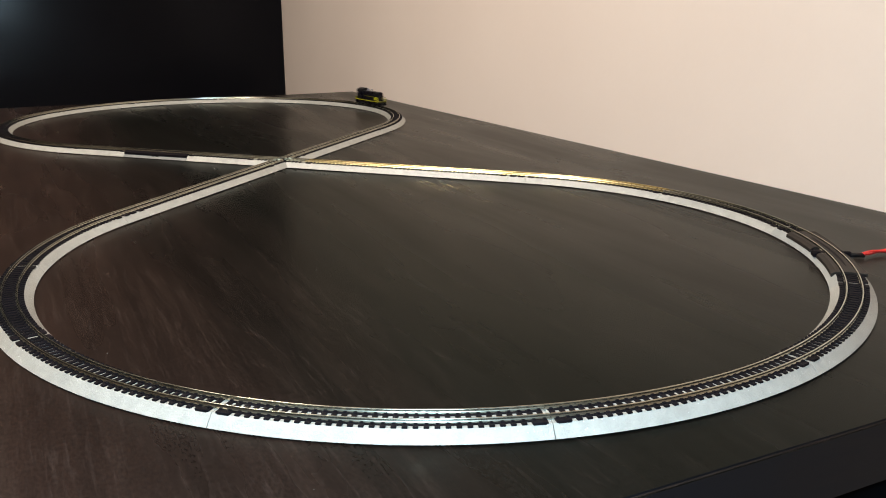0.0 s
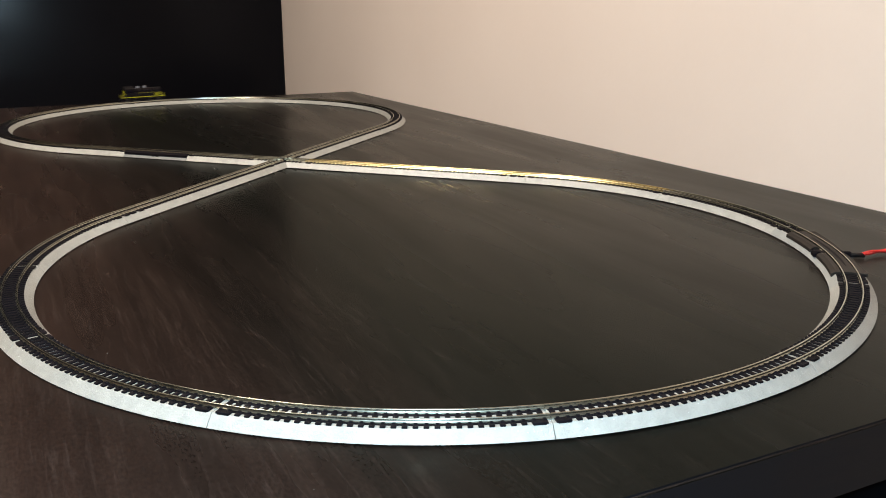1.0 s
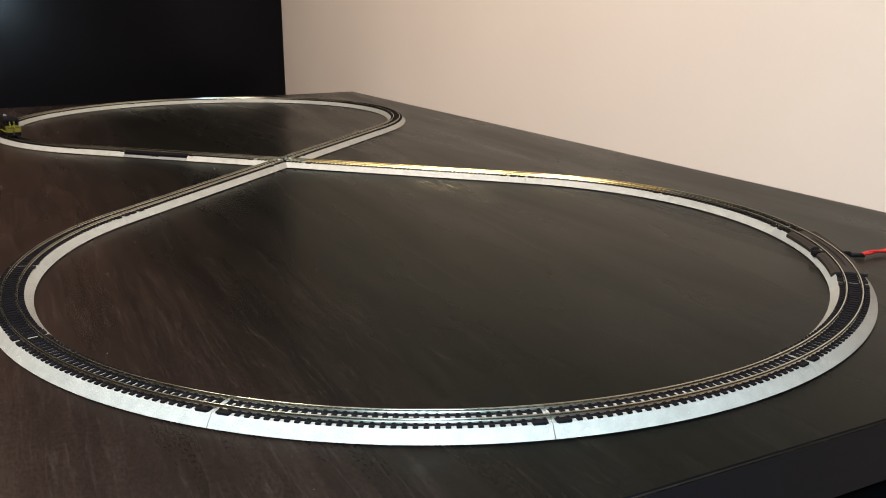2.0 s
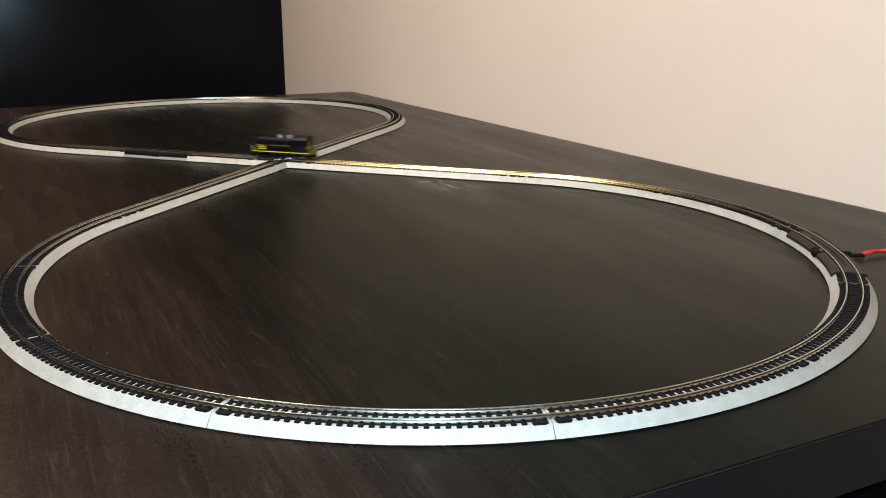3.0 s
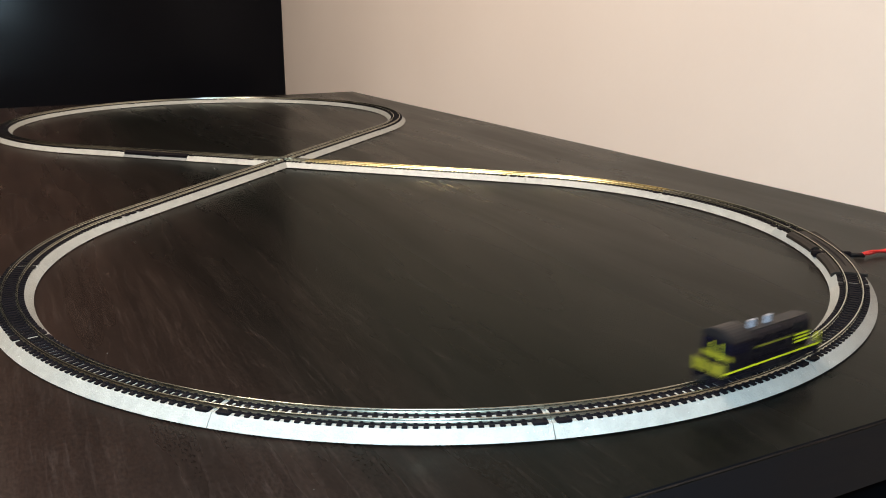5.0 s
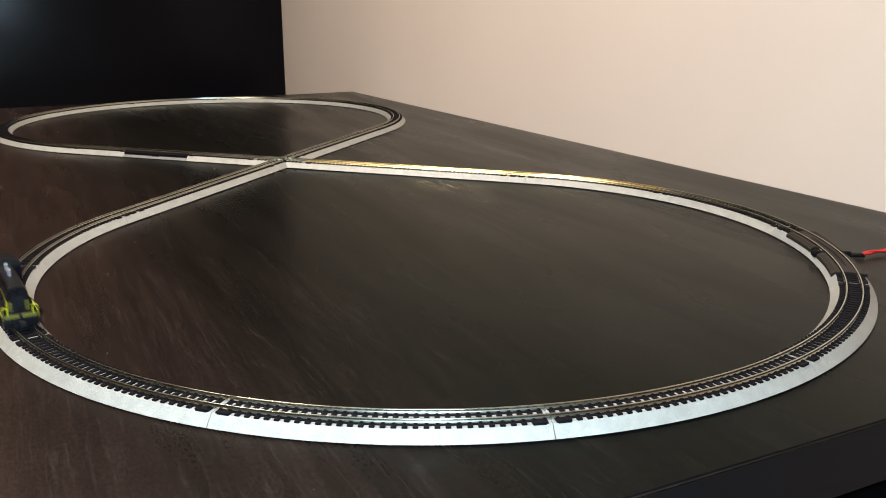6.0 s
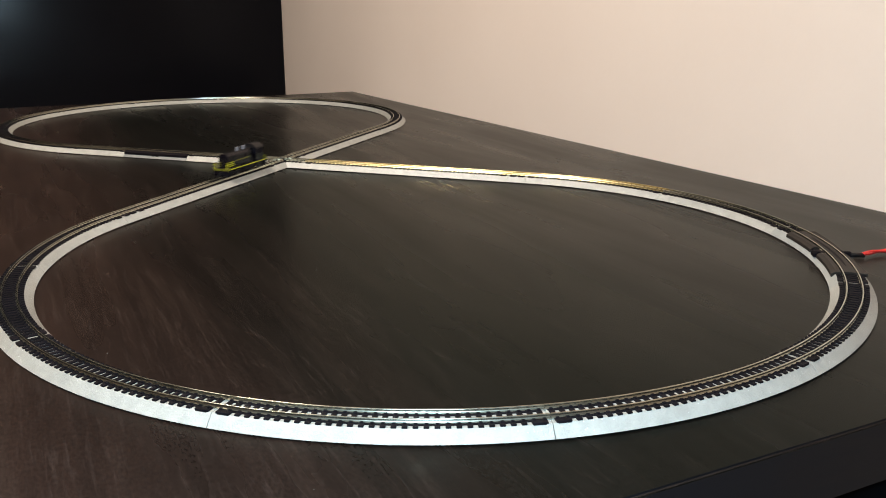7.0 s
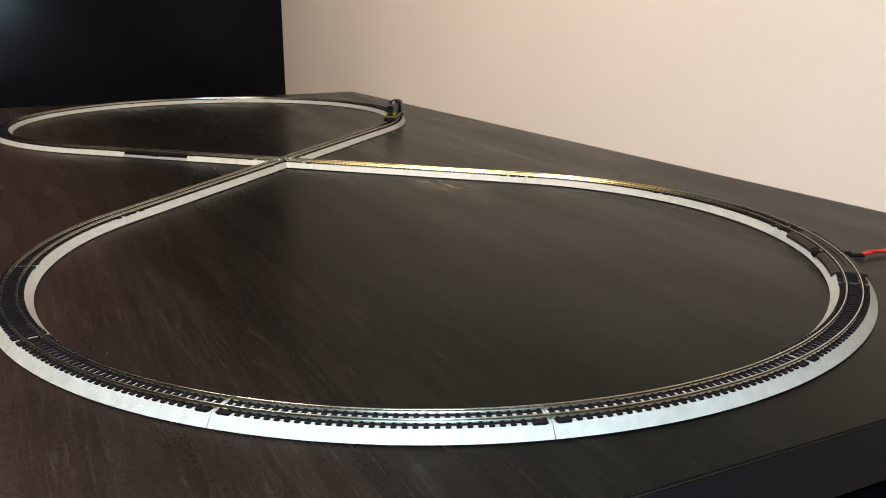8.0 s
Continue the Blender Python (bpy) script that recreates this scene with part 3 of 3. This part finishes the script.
# ---------------------------------------------------------------- the locomotive; +x is the cab end, z = 0 the rail top
def locomotive():
    mm = 0.001
    lo = empty("locomotive", pose(0, 0, 0), "small black switcher locomotive with bright yellow stripes", "locomotive")

    def b(name, mat, x0, x1, y0, y1, z0, z1, bev=0.0, label="", parent=lo, seg=2):
        return part(name, box(bmesh.new(), x0 * mm, x1 * mm, y0 * mm, y1 * mm, z0 * mm, z1 * mm, bev * mm, seg), mat, parent, label)

    # frame and deck
    b("frame", BLACK, -38.5, 38.5, -9.2, 9.2, 6.2, 8.6, 0.25)
    for s in (-1, 1):
        y = sorted((s * 9.15, s * 9.4))
        b("sill_stripe", YELLOW, -38.5, 38.5, *y, 7.55, 8.45, 0.0, "bright yellow sill stripe")
    b("fuel_tank", BLACK, -9.5, 9.5, -7.6, 7.6, 1.8, 6.2, 0.6)
    for s in (-1, 1):
        b("air_tank", BLACK, -8, 8, *sorted((s * 7.6, s * 8.8)), 3.6, 6.0, 0.5)
    # hood with rounded shoulders
    bm = bmesh.new()
    prof = [(-5.6, 8.5), (-5.6, 19.2), (-5.2, 20.9), (-4.2, 21.9), (-2.4, 22.4), (2.4, 22.4), (4.2, 21.9), (5.2, 20.9), (5.6, 19.2), (5.6, 8.5)]
    sweep(bm, [(u * mm, v * mm) for u, v in prof], [(-33.5 * mm, 0, 0), (18.5 * mm, 0, 0)])
    hood = part("hood", bm, BLACK, lo)
    bm = bmesh.new()
    for i in range(9):
        box(bm, (-29 + i * 1.1) * mm, (-28.4 + i * 1.1) * mm, -5.72 * mm, 5.72 * mm, 17.6 * mm, 20.4 * mm)
    part("side_louvre", bm, ROOF, hood)
    for i in range(6):
        for w in (-1, 1):
            b("hood_door", BLACK, -17 + i * 5.6, -12.2 + i * 5.6, *sorted((w * 5.58, w * 5.72)), 9.4, 13.6, 0.1, "", hood, 1)
    bm = bmesh.new()
    for i in range(11):
        box(bm, -33.72 * mm, -33.45 * mm, -3.0 * mm, 3.0 * mm, (9.6 + i * 0.72) * mm, (10.0 + i * 0.72) * mm)
    part("radiator_grille", bm, ROOF, hood)
    # the sheen along the hood's top is put into a lighter grey strip
    bm = bmesh.new()
    sweep(bm, [(u * mm, v * mm) for u, v in ((-4.0, 22.0), (-3.6, 22.75), (3.6, 22.75), (4.0, 22.0))], [(-33.0 * mm, 0, 0), (18.0 * mm, 0, 0)])
    part("hood_top", bm, ROOF, hood, "dark grey hood top, its sheen in the colour")
    for s in (-1, 1):
        y = sorted((s * 5.55, s * 5.75))
        for k in range(3):
            b("nose_stripe", YELLOW, -33.4, -22.0, *y, 10.0 + k * 1.85, 10.95 + k * 1.85, 0, "yellow nose stripe", hood)
        b("name_bar", OLIVE, -19, 10, *y, 14.0, 15.5, 0, "yellow lettering bar", hood)
    for k in range(3):
        for w in (-1, 1):
            b("nose_stripe", OLIVE, -33.75, -33.5, *sorted((w * 3.3, w * 5.6)), 10.0 + k * 1.85, 10.95 + k * 1.85, 0, "yellow nose stripe", hood)
    bm = cyl(bmesh.new(), (-34.2 * mm, 0, 20.0 * mm), (-33 * mm, 0, 20.0 * mm), 1.0 * mm, 1.0 * mm, 16)
    part("headlight", bm, PANE, lo, "dark headlight on the hood end")
    for xc in (7.6, -5.2):
        bm = bmesh.new()
        ol = [(xc * mm + 2.6 * mm * math.cos(a) * (1 if abs(math.cos(a)) < 0.7 else 0.98), 1.15 * mm * math.sin(a)) for a in [k * math.tau / 20 for k in range(20)]]
        prism(bm, ol, 22.5 * mm, 26.3 * mm)
        part("exhaust_stack", bm, SILVER, lo, "pale grey exhaust stack")
    # cab with an arched roof
    bm = bmesh.new()
    sweep(bm, [(u * mm, v * mm) for u, v in ((-8.9, 8.5), (-8.9, 21.6), (-8.5, 22.6), (8.5, 22.6), (8.9, 21.6), (8.9, 8.5))], [(18.5 * mm, 0, 0), (33.0 * mm, 0, 0)])
    cabin = part("cab", bm, BLACK, lo)
    roof = [(-9.5, 21.9)] + [(9.5 * math.sin(a), 22.3 + 4.5 * (math.cos(a) - math.cos(1.25)) / (1 - math.cos(1.25))) for a in [(-1.25 + 2.5 * k / 12) for k in range(13)]] + [(9.5, 21.9)]
    roof = [(u / math.sin(1.25) if 0 < i < 14 else u, v) for i, (u, v) in enumerate(roof)][1:-1]
    bm = sweep(bmesh.new(), [(u * mm, v * mm) for u, v in roof], [(17.6 * mm, 0, 0), (33.6 * mm, 0, 0)])
    part("cab_roof", bm, ROOF, lo, "dark grey arched cab roof")
    for s in (-1, 1):
        y = sorted((s * 8.85, s * 9.0))
        b("side_window", PANE, 20.4, 25.2, *y, 16.0, 20.6, 0.1, "dark cab window", cabin)
        b("side_window", PANE, 26.4, 31.2, *y, 16.0, 20.6, 0.1, "dark cab window", cabin)
        for x0, x1 in ((32.95, 33.12), (18.38, 18.55)):
            b("end_window", PANE, x0, x1, *sorted((s * 4.0, s * 8.2)) if x0 > 20 else sorted((s * 6.1, s * 8.3)), 15.8, 20.8, 0.05, "dark cab window", cabin)
    b("door_window", PANE, 32.95, 33.12, -2.0, 2.0, 15.4, 20.8, 0.05, "dark cab window", cabin)
    b("end_stripe", OLIVE, 33.0, 33.2, -8.9, 8.9, 12.2, 14.8, 0, "dim yellow stripe on the cab end", cabin)
    for s in (-1, 1):
        part("grab_rail", cyl(bmesh.new(), (33.7 * mm, s * 2.6 * mm, 12 * mm), (33.7 * mm, s * 2.6 * mm, 20 * mm), 0.25 * mm, None, 8), YELLOW, cabin, "yellow grab rail")
    # ends: plates, pilots, steps, rails, couplers
    for e in (-1, 1):
        for s in (-1, 1):
            b("end_plate", OLIVE, *sorted((e * 38.3, e * 38.9)), *sorted((s * 0.7, s * 8.4)), 6.4 if e > 0 else 6.9, 12.0 if e > 0 else 9.0, 0.15, "worn yellow end plate")
            if e < 0:
                bm = bmesh.new()                    # bent wire rail at each corner of the deck
                hoop = [(6.6, 8.0), (6.6, 12.4), (7.0, 13.2), (7.9, 13.5), (8.8, 13.2), (9.2, 12.4), (9.2, 8.0)]
                for p, q in zip(hoop, hoop[1:]):
                    cyl(bm, (-38.2 * mm, s * p[0] * mm, p[1] * mm), (-38.2 * mm, s * q[0] * mm, q[1] * mm), 0.32 * mm, None, 8)
                part("corner_handrail", bm, YELLOW, lo, "yellow corner handrail")
            b("step", BLACK, *sorted((e * 34.5, e * 38.4)), *sorted((s * 7.6, s * 9.4)), 1.6, 6.4, 0.2)
            b("corner_post", OLIVE, *sorted((e * 37.9, e * 38.5)), *sorted((s * 8.8, s * 9.5)), 6.0, 12.6, 0.15, "yellow corner post")
        b("pilot", BLACK, *sorted((e * 38.0, e * 38.8)), -8.6, 8.6, 1.3, 6.5, 0.2)
        bm = box(bmesh.new(), *sorted((e * 38.5 * mm, e * 42.2 * mm)), -1.0 * mm, 1.0 * mm, 3.4 * mm, 5.2 * mm, 0.2 * mm)
        box(bm, *sorted((e * 41.4 * mm, e * 43.4 * mm)), -1.8 * mm, 1.2 * mm, 3.0 * mm, 5.6 * mm, 0.3 * mm)
        part("coupler", bm, SLEEVE, lo)
    for s in (-1, 1):
        bm = bmesh.new()
        cyl(bm, (-37.6 * mm, s * 9.0 * mm, 13.8 * mm), (-30 * mm, s * 6.3 * mm, 15.4 * mm), 0.25 * mm, None, 6)
        cyl(bm, (-30 * mm, s * 6.3 * mm, 15.4 * mm), (17 * mm, s * 6.3 * mm, 15.9 * mm), 0.22 * mm, None, 6)
        for i in range(4):
            x = (-28 + i * 14) * mm
            cyl(bm, (x, s * 5.6 * mm, 15.6 * mm), (x, s * 6.4 * mm, 15.6 * mm), 0.22 * mm, None, 6)
        part("handrail", bm, BLACK, lo)
    # two trucks with two axles each
    trucks = []
    for xc in (21.0, -21.0):
        tr = b("truck", BLACK, -4, 4, -5.2, 5.2, 3.6, 5.8, 0.3)
        tr.matrix_basis = pose(xc * mm, 0, 0)
        for s in (-1, 1):
            bm = bmesh.new()
            y = sorted((s * 6.6 * mm, s * 7.6 * mm))
            box(bm, -10.5 * mm, 10.5 * mm, y[0], y[1], 3.4 * mm, 4.8 * mm, 0.3 * mm)
            for ax in (-7.5, 7.5):
                box(bm, (ax - 1.6) * mm, (ax + 1.6) * mm, y[0], y[1] + (0.3 * mm if s > 0 else 0), 1.8 * mm, 4.6 * mm, 0.3 * mm)
            box(bm, -3 * mm, 3 * mm, y[0], y[1], 2.2 * mm, 4.0 * mm, 0.3 * mm)
            part("side_frame", bm, BLACK, tr)
        for ax in (-7.5, 7.5):
            bm = bmesh.new()
            for s in (-1, 1):
                cyl(bm, (ax * mm, s * 4.0 * mm, 3.15 * mm), (ax * mm, s * 5.6 * mm, 3.15 * mm), 3.15 * mm, 3.05 * mm, 24)
                cyl(bm, (ax * mm, s * 3.4 * mm, 3.15 * mm), (ax * mm, s * 4.0 * mm, 3.15 * mm), 3.7 * mm, 3.7 * mm, 24)
            cyl(bm, (ax * mm, -6.6 * mm, 3.15 * mm), (ax * mm, 6.6 * mm, 3.15 * mm), 0.8 * mm, None, 8)
            part("wheelset", bm, WHEEL, tr, "metal wheelset")
        trucks.append(tr)
    for o in lo.children_recursive:                 # length and width scaled to fit the camera's view
        if o.parent is lo and o not in trucks:
            o.data.transform(Matrix.Diagonal((0.945, 0.965, 1, 1)))
        elif o.parent is not lo and o.parent not in trucks:
            o.data.transform(Matrix.Diagonal((0.945, 0.965, 1, 1)))
    return lo, trucks


LOCO, TRUCKS = locomotive()

# a few specks of dust on the table
rng = random.Random(5)
bm = bmesh.new()
for i in range(40):
    x, y = rng.uniform(-0.3, 0.36), rng.uniform(-0.74, -0.05)
    r = rng.uniform(0.0001, 0.00032)
    bmesh.ops.create_icosphere(bm, subdivisions=1, radius=r, matrix=Matrix.Translation((x, y, ZT + r * 0.6)) @ Matrix.Diagonal((1.3, 1, 0.8, 1)))
tagged(part("dust", bm, DUST), "pale specks of dust on the table", "dust", kind="stuff")

# ---------------------------------------------------------------- motion of the train
ARC_ALL = 1.5 * math.pi * R
LOOP = 4 * R + 2 * ARC_ALL


def on_track(s):
    """Place and heading s metres past the crossing, round both loops."""
    s %= LOOP
    q = math.sqrt(0.5)
    if s < R:
        return s * q, -s * q, -math.pi / 4
    if s < R + ARC_ALL:
        a = math.pi / 4 - (s - R) / R
        return R * math.cos(a), -C + R * math.sin(a), a - math.pi / 2
    if s < 3 * R + ARC_ALL:
        u = s - 2 * R - ARC_ALL
        return u * q, u * q, math.pi / 4
    if s < 3 * R + 2 * ARC_ALL:
        a = -math.pi / 4 + (s - 3 * R - ARC_ALL) / R
        return R * math.cos(a), C + R * math.sin(a), a + math.pi / 2
    u = s - LOOP
    return u * q, -u * q, -math.pi / 4


RUN_T = [0.0, 1.0, 1.5, 3.0, 3.5, 4.0, 4.5, 5.8, 6.5, 7.0, 8.0]
RUN_S = [-1.365, -0.903, -0.676, 0.002, 0.228, 0.457, 0.684, 1.280, 1.604, 1.8305, 2.268]


def motions():
    rows, turns = [], ([], [])
    fit = np.polyfit(RUN_T, RUN_S, 4)
    for i in range(81):
        t = i / 10
        s = float(np.polyval(fit, t)) + 0.0022
        ax, ay, ah = on_track(s + 0.021)
        bx, by, bh = on_track(s - 0.021)
        h = math.atan2(ay - by, ax - bx)
        rows.append((t, Matrix.Translation(((ax + bx) / 2, (ay + by) / 2, ZT + Z_RAIL)) @ Matrix.Rotation(h, 4, "Z")))
        for k, (hh, xc) in enumerate(((ah, 0.021), (bh, -0.021))):
            d = (hh - h + math.pi) % math.tau - math.pi
            turns[k].append((t, Matrix.Translation((xc, 0, 0)) @ Matrix.Rotation(d, 4, "Z")))
    walk(LOCO, rows)
    for tr, rr in zip(TRUCKS, turns):
        walk(tr, rr)


motions()
